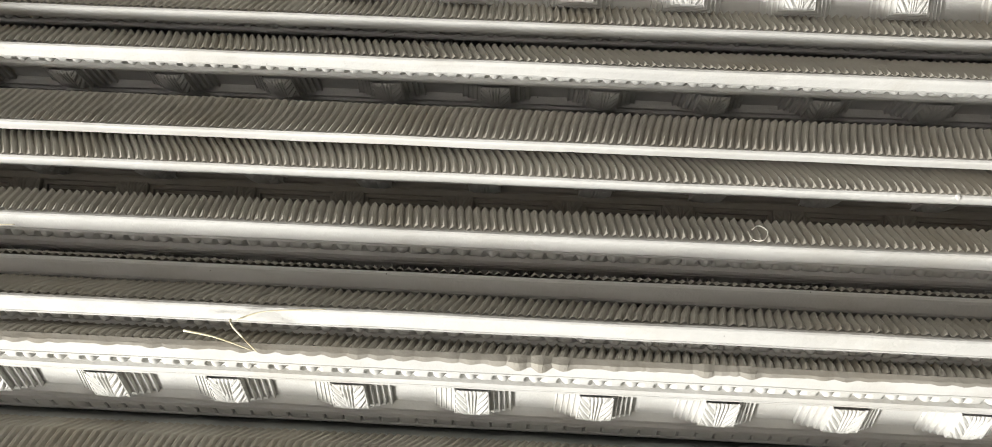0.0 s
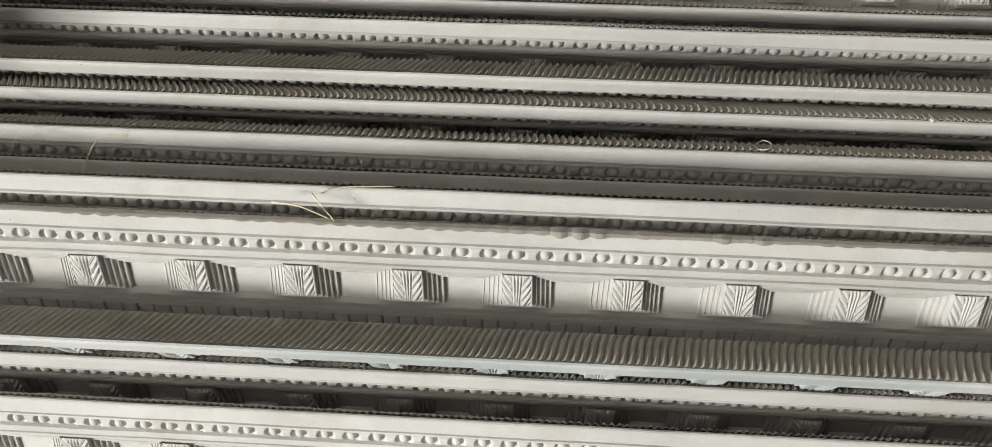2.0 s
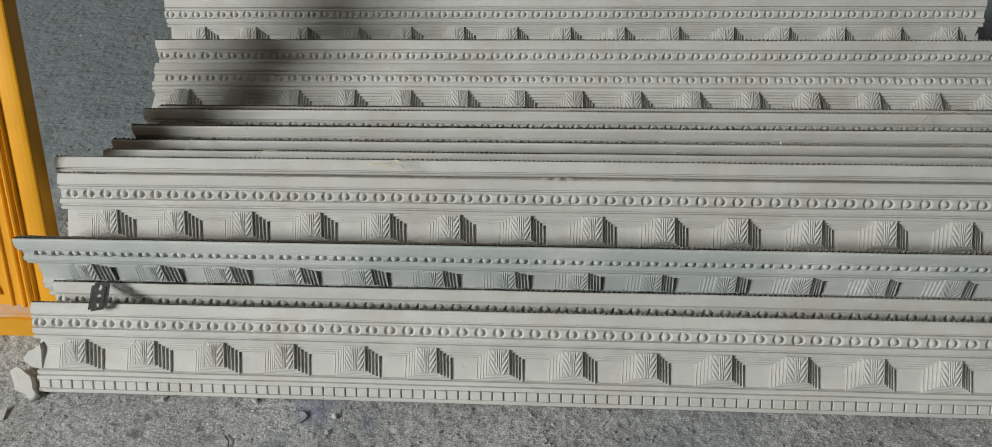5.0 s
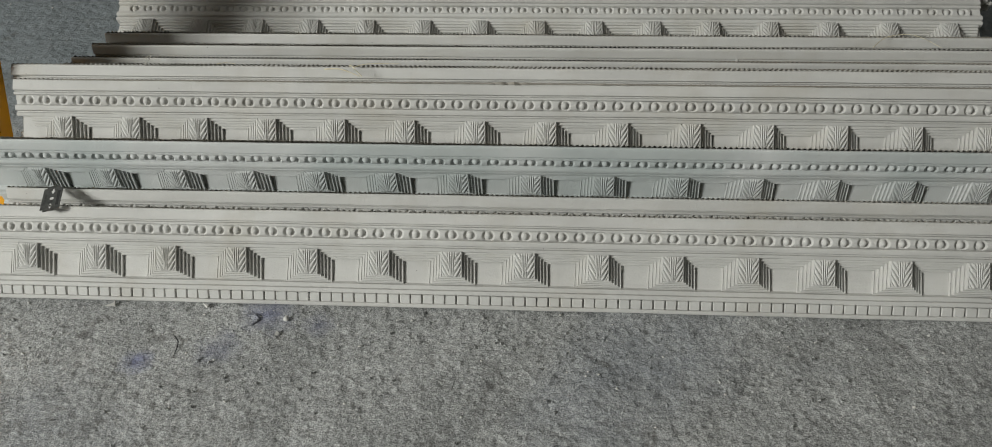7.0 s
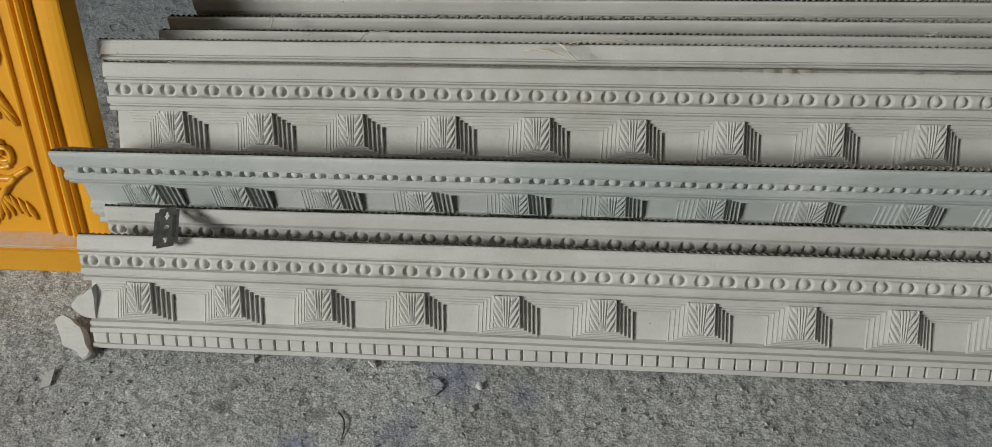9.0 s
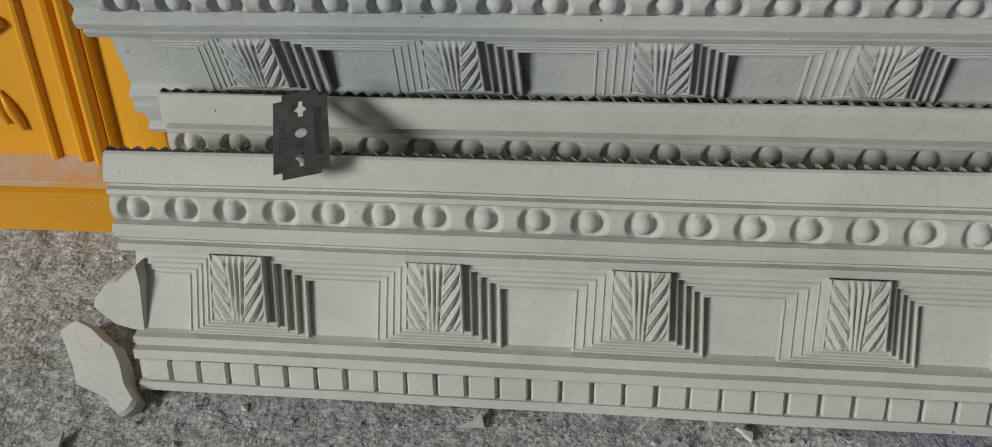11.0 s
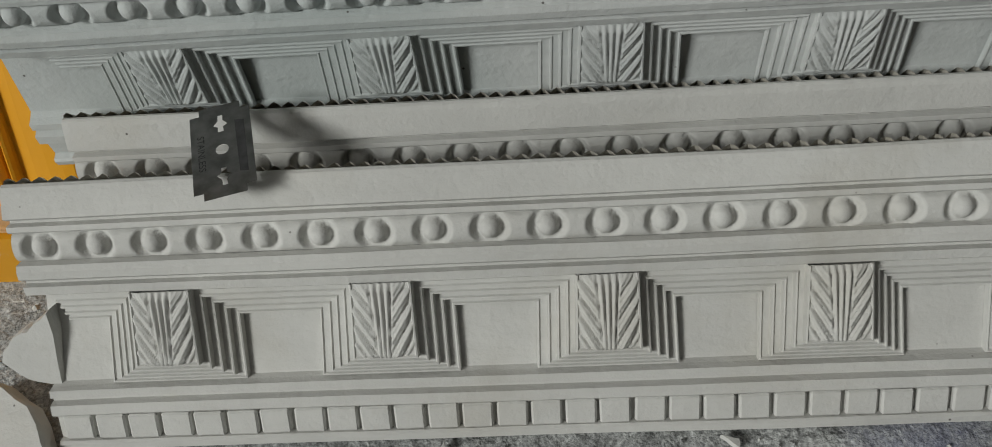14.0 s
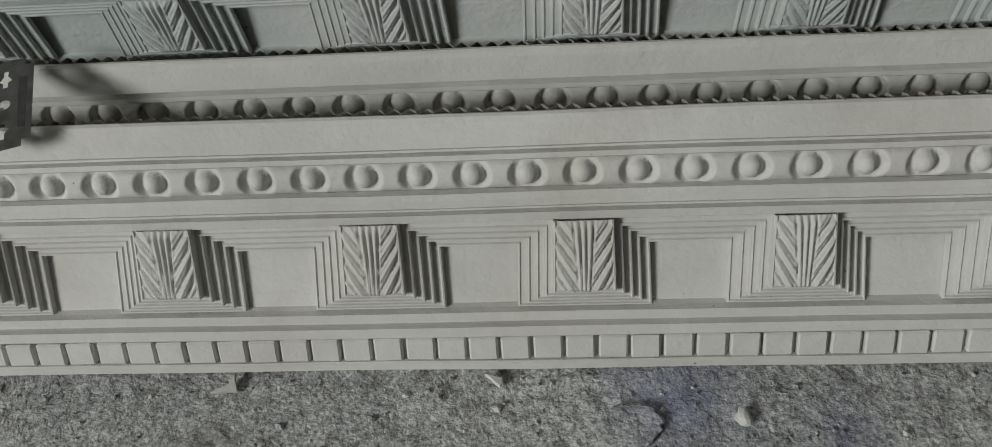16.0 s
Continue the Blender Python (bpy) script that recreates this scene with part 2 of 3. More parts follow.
def comb_mesh(length, rng, slant, chamfer):
    """The back, dragged with a toothed comb while the plaster was wet."""
    pitch = 0.0057
    step = pitch / 4
    n = int(length / step)
    (s0, r0), (s1, r1), (s2, r2) = back_profile(chamfer)[:3]
    path = [(s0 + (s1 - s0) * f, r0 + (r1 - r0) * f - 0.0002) for f in (0.0, 0.2, 0.4, 0.6, 0.8, 1.0)] + [(s1 + (s2 - s1) * f, r1 + (r2 - r1) * f - 0.0002) for f in (0.4, 0.8)]
    verts, faces = [], []
    seed = rng.uniform(0, 90)
    shape = (0.0, 0.55, 1.0, 0.75)
    for i in range(n + 1):
        x = length * i / n
        for j, (s, r) in enumerate(path):
            drift = slant * (0.109 - s) + 0.006 * noise.noise((x * 7 + seed, s * 18, 0.5)) + 0.004 * noise.noise((x * 2.2 + seed, 4.0, s * 30))
            rough = 0.5 + 0.5 * noise.noise((x * 60 + seed, s * 90, 2.0))
            lift = shape[i % 4] * 0.0042 * (0.7 + 0.5 * rough)
            if j == 0:
                lift *= 0.5
            xx = min(max(x + drift, 0.0), length)
            verts.append((xx, -(r - lift * 0.6), s + lift * 0.75))
    k = len(path)
    for i in range(n):
        for j in range(k - 1):
            faces.append((i * k + j, i * k + j + 1, (i + 1) * k + j + 1, (i + 1) * k + j))
    return mesh_of("combed_back", verts, faces, RAW)


def sunk(s, k):
    """How far out step k of the bracket stands at height s; step 5 is the sunk panel."""
    front = 0.0066 - 0.0048 * (s - 0.027) / 0.04
    panel = -0.0050 - 0.0076 * (s - 0.027) / 0.038
    return front + (panel - front) * (0.0, 0.27, 0.46, 0.65, 0.83, 1.0)[k]


def leaf_relief(u, v):
    """Height of the acanthus leaf: u across from -1 to 1, v up from 0 to 1."""
    a = abs(u)
    curl = v - (0.78 - 0.25 * v) * a ** 1.2
    lobes = 3.4
    q = (curl * lobes + 0.15) % 1.0
    edge = 0.98 - 0.30 * (1 - math.sin(math.pi * min(1.0, q * 1.05))) ** 2
    edge *= min(1.0, 0.70 + 1.6 * v) if v < 0.25 else 1.0
    if a > edge or curl < -0.7:
        return 0.0
    body = (1 - (a / edge) ** 4) ** 0.5
    deep = math.sin(math.pi * q) ** 0.45
    vein = 0.45 + 0.55 * abs(math.sin(math.pi * (q * 3.0)))
    h = body * (0.12 + 0.88 * deep * vein)
    wide = 0.24 + 0.22 * v
    if a < wide:
        stem = 0.30 + 0.70 * abs(math.cos(math.pi * 2.0 * u / wide))
        mixed = max(0.0, min(1.0, (wide - a) / 0.06))
        h = h * (1 - mixed) + stem * mixed
    foot = max(0.0, min(1.0, v / 0.06))
    if v < 0.2:
        h = max(h, 0.95 * math.exp(-((u / 0.26) ** 2 + ((v - 0.08) / 0.085) ** 2)) * 0.75, 0.6 * math.exp(-(((a - 0.55) / 0.24) ** 2 + ((v - 0.10) / 0.085) ** 2)))
    return h * foot * min(1.0, 0.35 + (1 - v) / 0.15)


def bracket_mesh(material, depth=1.0):
    """A stepped bracket with an acanthus leaf on its face; its steps run on over the sunk panel beside it."""
    lists = []
    half = PITCH / 2
    for k in range(5):
        w, sb, t = (0.0112, 0.0146, 0.0181, 0.0216, 0.0256)[k], (0.0375, 0.0345, 0.0319, 0.0295, 0.0272)[k], (0.0660, 0.0622, 0.0588, 0.0554, 0.0522)[k]
        grow = 0.0008

        def ring(d, drop, level):
            pts = [(-half, t - d), (-w - d, t - d), (-w - grow - d, sb - d), (w + grow + d, sb - d), (w + d, t - d), (half, t - d)]
            if k == 0:
                pts = [(-w - d, 0.0662), pts[2], pts[3], (w + d, 0.0662)]
            return [(x, -(sunk(s, level) - drop), s) for x, s in pts]

        a, e, b, c = ring(-0.0011, 0.0, k), ring(-0.0006, -0.0007, k), ring(0.0000, -0.0005, k), ring(0.0004, 0.0002, k + 1)
        m = len(a)
        verts = a + e + b + c
        faces = []
        for o in (0, m, 2 * m):
            for i in range(m - 1):
                faces.append((o + i, o + m + i, o + m + i + 1, o + i + 1))
        if k == 0:
            faces.append((0, 1, 2, 3))
        else:
            o = 4 * m
            top = -sunk(0.0666, k)
            verts += [(-half, top, 0.0666), (half, top, 0.0666), (-w + 0.0011, top, 0.0666), (w - 0.0011, top, 0.0666)]
            faces += [(o, 0, 1, o + 2), (o + 2, 1, 2, 3, 4, o + 3), (o + 3, 4, 5, o + 1)]
        lists.append((verts, faces))
    cols, rws = 44, 46
    verts, faces = [], []
    for i in range(cols + 1):
        u = 2 * i / cols - 1
        for j in range(rws + 1):
            v = j / rws
            s = 0.0372 + 0.0290 * v
            verts.append((u * 0.0116, -(sunk(s, 0) - 0.0004 + 0.0030 * leaf_relief(u, v)), s))
    for i in range(cols):
        for j in range(rws):
            o = i * (rws + 1) + j
            faces.append((o, o + rws + 1, o + rws + 2, o + 1))
    v, f = join_lists(lists + [(verts, faces)])
    v = [(x, y * depth + 0.002 * (1 - depth), s) for x, y, s in v]
    me = fix_normals(mesh_of("bracket", v, f, material))
    first = len(me.polygons) - cols * rws
    me.polygons.foreach_set("use_smooth", [i >= first for i in range(len(me.polygons))])
    return me


def bead_mesh(material):
    """One round bead in its hollow, between two halves of a smooth half-round bar."""
    mid, base = 0.0848, -0.0024
    cols, rws = 28, 12
    verts, faces = [], []
    for i in range(cols + 1):
        u = BEAD * (i / cols - 0.5)
        for j in range(rws + 1):
            v = 0.0057 * (2 * j / rws - 1)
            bar = base + 0.0036 * math.sqrt(max(0.0, 1 - (v / 0.0058) ** 2))
            hollow = math.hypot(u / 0.0072, v / 0.0066)
            r = math.hypot(u / 0.0041, v / 0.0044)
            h = bar
            if hollow < 1.0:
                h = base + (bar - base) * (0.04 + 0.96 * max(0.0, (hollow - 0.72) / 0.28) ** 1.3)
            if r < 1.0:
                h = max(h, base + 0.0044 * math.sqrt(1 - r * r))
            verts.append((u, -h, mid + v))
    for i in range(cols):
        for j in range(rws):
            o = i * (rws + 1) + j
            faces.append((o, o + rws + 1, o + rws + 2, o + 1))
    return mesh_of("bead", verts, faces, material, True)


def dentil_mesh(material):
    bm = bmesh.new()
    bmesh.ops.create_cube(bm, size=1.0, matrix=Matrix.LocRotScale((0, 0.0008, 0.0101), None, (DENT - 0.0013, 0.0052, 0.0104)))
    bmesh.ops.bevel(bm, geom=bm.edges[:], offset=0.0008, segments=1, affect="EDGES")
    me = bpy.data.meshes.new("dentil")
    bm.to_mesh(me)
    bm.free()
    me.materials.append(material)
    return me


SETS = {}
for key, mat in (("dry", PLASTER), ("damp", DAMP), ("old", SHADED)):
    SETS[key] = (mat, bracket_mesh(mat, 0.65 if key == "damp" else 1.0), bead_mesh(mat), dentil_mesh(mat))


def cornice(y, z, back, left, right, first, label, yaw=0.0, pitch=0.0, kind="dry", dentils=False, slant=0.25, comb=True, seed=1, cut=0.0, chamfer=35):
    """A cornice standing on its lower edge at y, z, leaning back by some degrees; first is the x of one bracket."""
    rng = random.Random(seed)
    mat, bracket, bead, dentil = SETS[kind]
    top = tagged(new("plaster_cornice"), label, "cornice", "stacked plaster cornices", "thing")
    top.matrix_world = pose(left, y, z) @ pose(0, 0, 0, 0, -pitch, yaw) @ pose(0, 0, 0, -back)
    length = right - left
    piece("body", body_mesh(length, rng, mat, cut=cut, chamfer=chamfer), top)
    if comb:
        piece("combed_back", comb_mesh(length, rng, slant, chamfer), top, None, "raw plaster back with comb ridges")
    x = (first - left) % PITCH
    if x < 0.030:
        x += PITCH
    x0 = x
    while x < length - 0.03:
        piece("bracket", bracket, top, pose(x, 0, 0))
        x += PITCH
    x = x0 % BEAD
    while x < length - BEAD * 0.5:
        if x > 0.006:
            piece("bead", bead, top, pose(x, 0, 0))
        x += BEAD
    if dentils:
        x = 0.009
        while x < length - 0.006:
            piece("dentil", dentil, top, pose(x, rng.uniform(-0.0003, 0.0003), 0, 0, rng.uniform(-1.2, 1.2)))
            x += DENT
    return top


# ---- ground ----
floor_me = bpy.data.meshes.new("floor")
bm = bmesh.new()
bmesh.ops.create_grid(bm, x_segments=180, y_segments=180, size=1.6, matrix=Matrix.Translation((0.4, 0.2, 0.004)))
for v in bm.verts:
    v.co.z += 0.0022 * noise.noise((v.co.x * 22, v.co.y * 22, 1.0)) + 0.003 * noise.noise((v.co.x * 6, v.co.y * 6, 5.0)) - 0.001
edge = [e for e in bm.edges if e.is_boundary]
ext = bmesh.ops.extrude_edge_only(bm, edges=edge)
for v in [g for g in ext["geom"] if isinstance(g, bmesh.types.BMVert)]:
    v.co.x, v.co.y, v.co.z = 0.4 + (v.co.x - 0.4) * 60, 0.2 + (v.co.y - 0.2) * 60, 0.003
bm.to_mesh(floor_me)
bm.free()
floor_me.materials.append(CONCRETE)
tagged(new("floor", floor_me), "rough grey concrete floor with stains and plaster crumbs", "floor", kind="structure")

# ---- the stack of cornices, front to back ----
FACE = "white plaster cornice with beads and leaf brackets leaning in front"
front_row = cornice(0.0175, 0.0062, 29.7, -0.051, 1.235, 0.0, FACE, dentils=True, seed=11)
cornice(0.0830, -0.0075, 12.0, -0.040, 1.230, 0.010, "white plaster cornice nested upright behind the front one", seed=12, slant=0.1, cut=0.0130)
cornice(0.1200, 0.0637, -10.0, -0.060, 1.225, 0.005, "grey damp plaster cornice tipped forward, showing its combed back", kind="damp", seed=13, slant=0.25)
torn_row = cornice(0.1432, 0.0982, 26.0, -0.036, 1.240, 0.021, "white plaster cornice with dusty brackets and torn top edge", dentils=True, seed=14, chamfer=42)
cornice(0.1730, 0.1014, 23.1, -0.048, 1.240, 0.050, "white plaster cornice with straw caught on its edge", seed=15, chamfer=40)
cornice(0.1822, 0.0803, 34.2, -0.035, 1.235, 0.040, "white plaster cornice wedged in the shade between two rows", seed=26, slant=0.1)
cornice(0.2271, 0.0709, 24.5, -0.020, 1.240, 0.030, "white plaster cornice standing upright in the stack", seed=16, slant=-0.3, chamfer=60)
cornice(0.3264, 0.0467, -7.3, -0.030, 1.245, 0.020, "white plaster cornice tipped forward in the stack", seed=17, slant=-0.45)
cornice(0.3538, 0.0532, -9.5, -0.010, 1.245, 0.040, "white plaster cornice tipped forward with combed back", seed=18, slant=0.2)
cornice(0.3905, 0.0373, 2.8, -0.020, 1.240, 0.0245, "white plaster cornice standing low in the stack", seed=19, slant=-0.3)
cornice(0.4367, 0.0177, -2.3, -0.015, 1.240, 0.060, "white plaster cornice standing low between taller rows", seed=20, slant=0.0)
cornice(0.4296, 0.0856, 57.8, -0.045, 1.195, 0.001, "white plaster cornice with leaf brackets farther back", seed=21, cut=0.0262)
cornice(0.5202, 0.0662, 7.1, -0.042, 1.212, 0.030, "white plaster cornice leaning near the far end", seed=22)
cornice(0.6116, 0.0775, 20.9, -0.066, 1.178, -0.017, "white plaster cornice at the far end of the stack", dentils=True, seed=23)
# plain cornices lying flat that carry the upper rows; their colour holds the gap shade
LAID = "plaster cornice lying flat under the stack, coloured dark as shade"
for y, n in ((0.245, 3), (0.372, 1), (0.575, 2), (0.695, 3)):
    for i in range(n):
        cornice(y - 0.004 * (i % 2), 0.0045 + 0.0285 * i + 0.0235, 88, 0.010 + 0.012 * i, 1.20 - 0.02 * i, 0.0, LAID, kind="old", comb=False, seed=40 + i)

# ---- torn rim and broken end ----


def ragged_rim(length, start, seed):
    """Torn plaster left along the top edge of a cornice."""
    rng = random.Random(seed)
    verts, faces = [], []
    n = int(length / 0.0022)
    for i in range(n + 1):
        x = start + length * i / n
        f = i / n
        big = max(0.0, noise.noise((x * 9, 2.0, seed))) + 0.8 * math.exp(-((x - 0.60) / 0.10) ** 2)
        jag = (0.25 + 0.75 * abs(noise.noise((x * 70, 5.0, seed)))) * min(1.0, 8 * f, 8 * (1 - f))
        h = 0.0004 + 0.0030 * big * jag
        d = 0.0030 + 0.0035 * jag + 0.0060 * big * jag
        verts += [(x, 0.0026, 0.1080), (x, 0.0024 - d, 0.1090), (x + rng.uniform(-0.001, 0.001), 0.0020 - d * 0.5, 0.1092 + h), (x, 0.0034 + 0.3 * h, 0.1094 + h * 0.7), (x, 0.0055, 0.1040)]
    for i in range(n):
        for j in range(5):
            q = (j + 1) % 5
            faces.append((i * 5 + j, i * 5 + q, (i + 1) * 5 + q, (i + 1) * 5 + j))
    faces.append((0, 1, 2, 3, 4))
    faces.append(tuple(n * 5 + j for j in (4, 3, 2, 1, 0)))
    return fix_normals(mesh_of("torn_rim", verts, faces, RAW))


piece("torn_rim", ragged_rim(1.15, 0.06, 3.0), torn_row, None, "torn brownish plaster rim")


def slab(name, outline, thick, material, jitter=0.0006, seed=1):
    """A flat fragment with a chipped edge, outline in x and y."""
    rng = random.Random(seed)
    fine = []
    for i, (x, y) in enumerate(outline):
        x2, y2 = outline[(i + 1) % len(outline)]
        for f in (0.0, 0.33, 0.67):
            k = jitter if f else jitter * 0.4
            fine.append((x + (x2 - x) * f + rng.uniform(-k, k), y + (y2 - y) * f + rng.uniform(-k, k)))
    cx, cy = sum(p[0] for p in fine) / len(fine), sum(p[1] for p in fine) / len(fine)
    m = len(fine)
    verts = [(x, y, 0) for x, y in fine] + [(x, y, thick * 0.8) for x, y in fine] + [(cx + (x - cx) * 0.94, cy + (y - cy) * 0.94, thick) for x, y in fine]
    faces = [tuple(range(m))[::-1], tuple(range(2 * m, 3 * m))]
    for o in (0, m):
        for i in range(m):
            q = (i + 1) % m
            faces.append((o + i, o + q, o + m + q, o + m + i))
    return fix_normals(mesh_of(name, verts, faces, material))


end = slab("broken_end", [(0.004, 0.026), (-0.010, 0.028), (-0.019, 0.037), (-0.014, 0.046), (-0.006, 0.050), (0.004, 0.058)], 0.010, PLASTER, 0.001, 4)
piece("broken_end", end, front_row, pose(0, 0.014, 0, 90), "chipped plaster lug at the broken end")

chip = tagged(new("plaster_fragment", slab("plaster_fragment", [(-0.020, 0.016), (-0.011, 0.021), (0.010, 0.008), (0.025, -0.017), (0.018, -0.023), (0.012, -0.017), (-0.006, -0.009)], 0.009, PLASTER, 0.0012, 5)),
              "broken white plaster fragment leaning at the cornice end", "plaster fragment", kind="thing")
chip.matrix_world = pose(-0.073, 0.0265, 0.0060, 20, -8, 0)
for k, (x, y, turn, pts) in enumerate(((-0.082, -0.017, 10, [(-0.005, -0.011), (0.004, -0.008), (0.006, 0.010), (-0.003, 0.003)]),
                                       (0.0972, 0.0105, 0, [(-0.006, -0.003), (0.005, -0.002), (0.003, 0.006), (0.001, 0.001)]),
                                       (0.300, -0.028, 30, [(-0.003, -0.002), (0.003, -0.003), (0.002, 0.003)]),
                                       (0.208, 0.012, 70, [(-0.002, -0.004), (0.002, -0.003), (0.001, 0.004)]))):
    bit = tagged(new("plaster_shard", slab("plaster_shard", pts, 0.0022, PLASTER, 0.0004, 20 + k)), "small pointed white plaster shard on the concrete", "plaster shard", "plaster shards", "thing")
    bit.matrix_world = pose(x, y, 0.0052, 8, 6, turn)
flake = tagged(new("mortar_flake", slab("mortar_flake", [(0.0135 * math.cos(a), 0.0095 * math.sin(a)) for a in [k * math.pi / 6 for k in range(12)]], 0.0022, CONCRETE, 0.0007, 9)), "oval grey mortar flake stuck on the concrete", "mortar flake", kind="thing")
flake.matrix_world = pose(0.2620, -0.0085, 0.0048, 0, 0, 15)


def lump(name, radius, material, seed):
    bm = bmesh.new()
    bmesh.ops.create_icosphere(bm, subdivisions=2, radius=radius)
    for v in bm.verts:
        v.co *= 1 + 0.5 * noise.noise(v.co * (0.9 / radius) + Vector((seed, 0, 0)))
        v.co.z *= 0.6
    me = bpy.data.meshes.new(name)
    bm.to_mesh(me)
    bm.free()
    me.materials.append(material)
    return me


crumb = tagged(new("plaster_crumb", lump("plaster_crumb", 0.0036, PLASTER, 2.0)), "round white plaster crumb on the stained concrete", "plaster crumb", kind="thing")
crumb.location = (0.3058, -0.0050, 0.0062)


def grit(count, material, lo, hi, seed, name, label):
    """Loose grains strewn over the floor in front of and beside the stack."""
    rng = random.Random(seed)
    lists = []
    for _ in range(count):
        if rng.random() < 0.75:
            x, y = rng.uniform(-0.25, 1.2), 0.014 - abs(rng.gauss(0, 0.10))
        else:
            x, y = rng.uniform(-0.45, -0.06), rng.uniform(-0.15, 0.9)
        r = lo + (hi - lo) * rng.random() ** 3
        z = 0.0035 + r * 0.3
        a = rng.uniform(0, 6.3)
        v = []
        for k in range(5):
            w = a + 2 * math.pi * k / 5
            q = r * rng.uniform(0.6, 1.2)
            v.append((x + q * math.cos(w), y + q * math.sin(w), z))
        v += [(x + rng.uniform(-0.3, 0.3) * r, y + rng.uniform(-0.3, 0.3) * r, z + r * rng.uniform(0.4, 0.9)), (x, y, z - r)]
        f = [(k, (k + 1) % 5, 5) for k in range(5)] + [((k + 1) % 5, k, 6) for k in range(5)]
        lists.append((v, f))
    v, f = join_lists(lists)
    return tagged(new(name, mesh_of(name, v, f, material)), label, "grit", kind="stuff")


grit(420, PLASTER, 0.0005, 0.0022, 5, "plaster_grit", "white plaster grit strewn on the concrete floor")
grit(1500, CONCRETE, 0.0007, 0.0026, 6, "sand_grit", "grey sand grains on the concrete floor")


def strand(name, points, radius, material, label, category="straw", group="caught straws"):
    """A thin bent fibre through a few points, smoothed."""
    pts = [Vector(p) for p in points]
    fine = []
    for i in range(len(pts) - 1):
        p0, p1, p2, p3 = pts[max(i - 1, 0)], pts[i], pts[i + 1], pts[min(i + 2, len(pts) - 1)]
        for k in range(6):
            t = k / 6
            fine.append(0.5 * ((2 * p1) + (p2 - p0) * t + (2 * p0 - 5 * p1 + 4 * p2 - p3) * t * t + (3 * p1 - p0 - 3 * p2 + p3) * t ** 3))
    fine.append(pts[-1])
    v, f = tube(fine, lambda q: radius * (1 - 0.5 * q), 5)
    return tagged(new(name, mesh_of(name, v, f, material, True)), label, category, group, "thing")


STRAW = "dry yellow straw caught on a cornice edge"
strand("straw", [(0.3375, 0.2000, 0.2080), (0.3574, 0.1970, 0.2100), (0.3799, 0.1900, 0.2050)], 0.00085, FIBRE, STRAW)
strand("straw", [(0.3653, 0.2080, 0.2070), (0.3690, 0.2030, 0.2110), (0.3830, 0.1890, 0.2050)], 0.00085, FIBRE, STRAW)
strand("straw", [(0.3689, 0.2080, 0.2060), (0.3869, 0.2140, 0.2075), (0.4237, 0.2170, 0.2060)], 0.0006, FIBRE, STRAW)
strand("straw", [(0.1747, 0.2316, 0.1700), (0.1804, 0.2459, 0.1760), (0.1854, 0.2569, 0.1790), (0.1944, 0.2625, 0.1790), (0.2078, 0.2643, 0.1770)], 0.0007, FIBRE, STRAW)
FUZZ = "pale hemp fibre tuft sticking out of the plaster"
strand("hemp_fibre", [(0.1169, 0.2486, 0.1720), (0.1207, 0.2632, 0.1760), (0.1307, 0.2550, 0.1780), (0.1361, 0.2639, 0.1750), (0.1460, 0.2557, 0.1730)], 0.0003, PALE, FUZZ, "fibre", "hemp fibres")
strand("hemp_fibre", [(0.0821, 0.2719, 0.1640), (0.0885, 0.2804, 0.1690), (0.0855, 0.3010, 0.1680), (0.0847, 0.2868, 0.1700), (0.0878, 0.2681, 0.1640)], 0.0006, PALE, FUZZ, "fibre", "hemp fibres")
strand("hemp_fibre", [(0.690, 0.283, 0.164), (0.6925, 0.277, 0.169), (0.699, 0.277, 0.171), (0.702, 0.283, 0.168), (0.697, 0.287, 0.165), (0.692, 0.284, 0.166)], 0.0005, PALE, FUZZ, "fibre", "hemp fibres")
strand("straw", [(1.0103, 0.3648, 0.1500), (1.0342, 0.3890, 0.1520), (1.0686, 0.3923, 0.1530), (1.0963, 0.3652, 0.1500)], 0.0006, FIBRE, STRAW)
strand("hemp_fibre", [(1.1210, 0.2540, 0.172), (1.1232, 0.2600, 0.178), (1.1328, 0.2757, 0.176), (1.150, 0.279, 0.178), (1.1638, 0.2816, 0.175)], 0.0008, PALE, FUZZ, "fibre", "hemp fibres")
strand("twig", [(0.188, -0.037, 0.0060), (0.1945, -0.045, 0.0072), (0.1965, -0.055, 0.0070), (0.1955, -0.062, 0.0055)], 0.0009, INK, "thin dark curved twig on the floor", "twig", "floor litter")
knob = tagged(new("plaster_crumb", lump("plaster_crumb", 0.0022, PLASTER, 7.0)), "white plaster crumb on a cornice edge", "plaster crumb", kind="thing")
knob.location = (0.8300, 0.3130, 0.1600)

# ---- razor blade ----


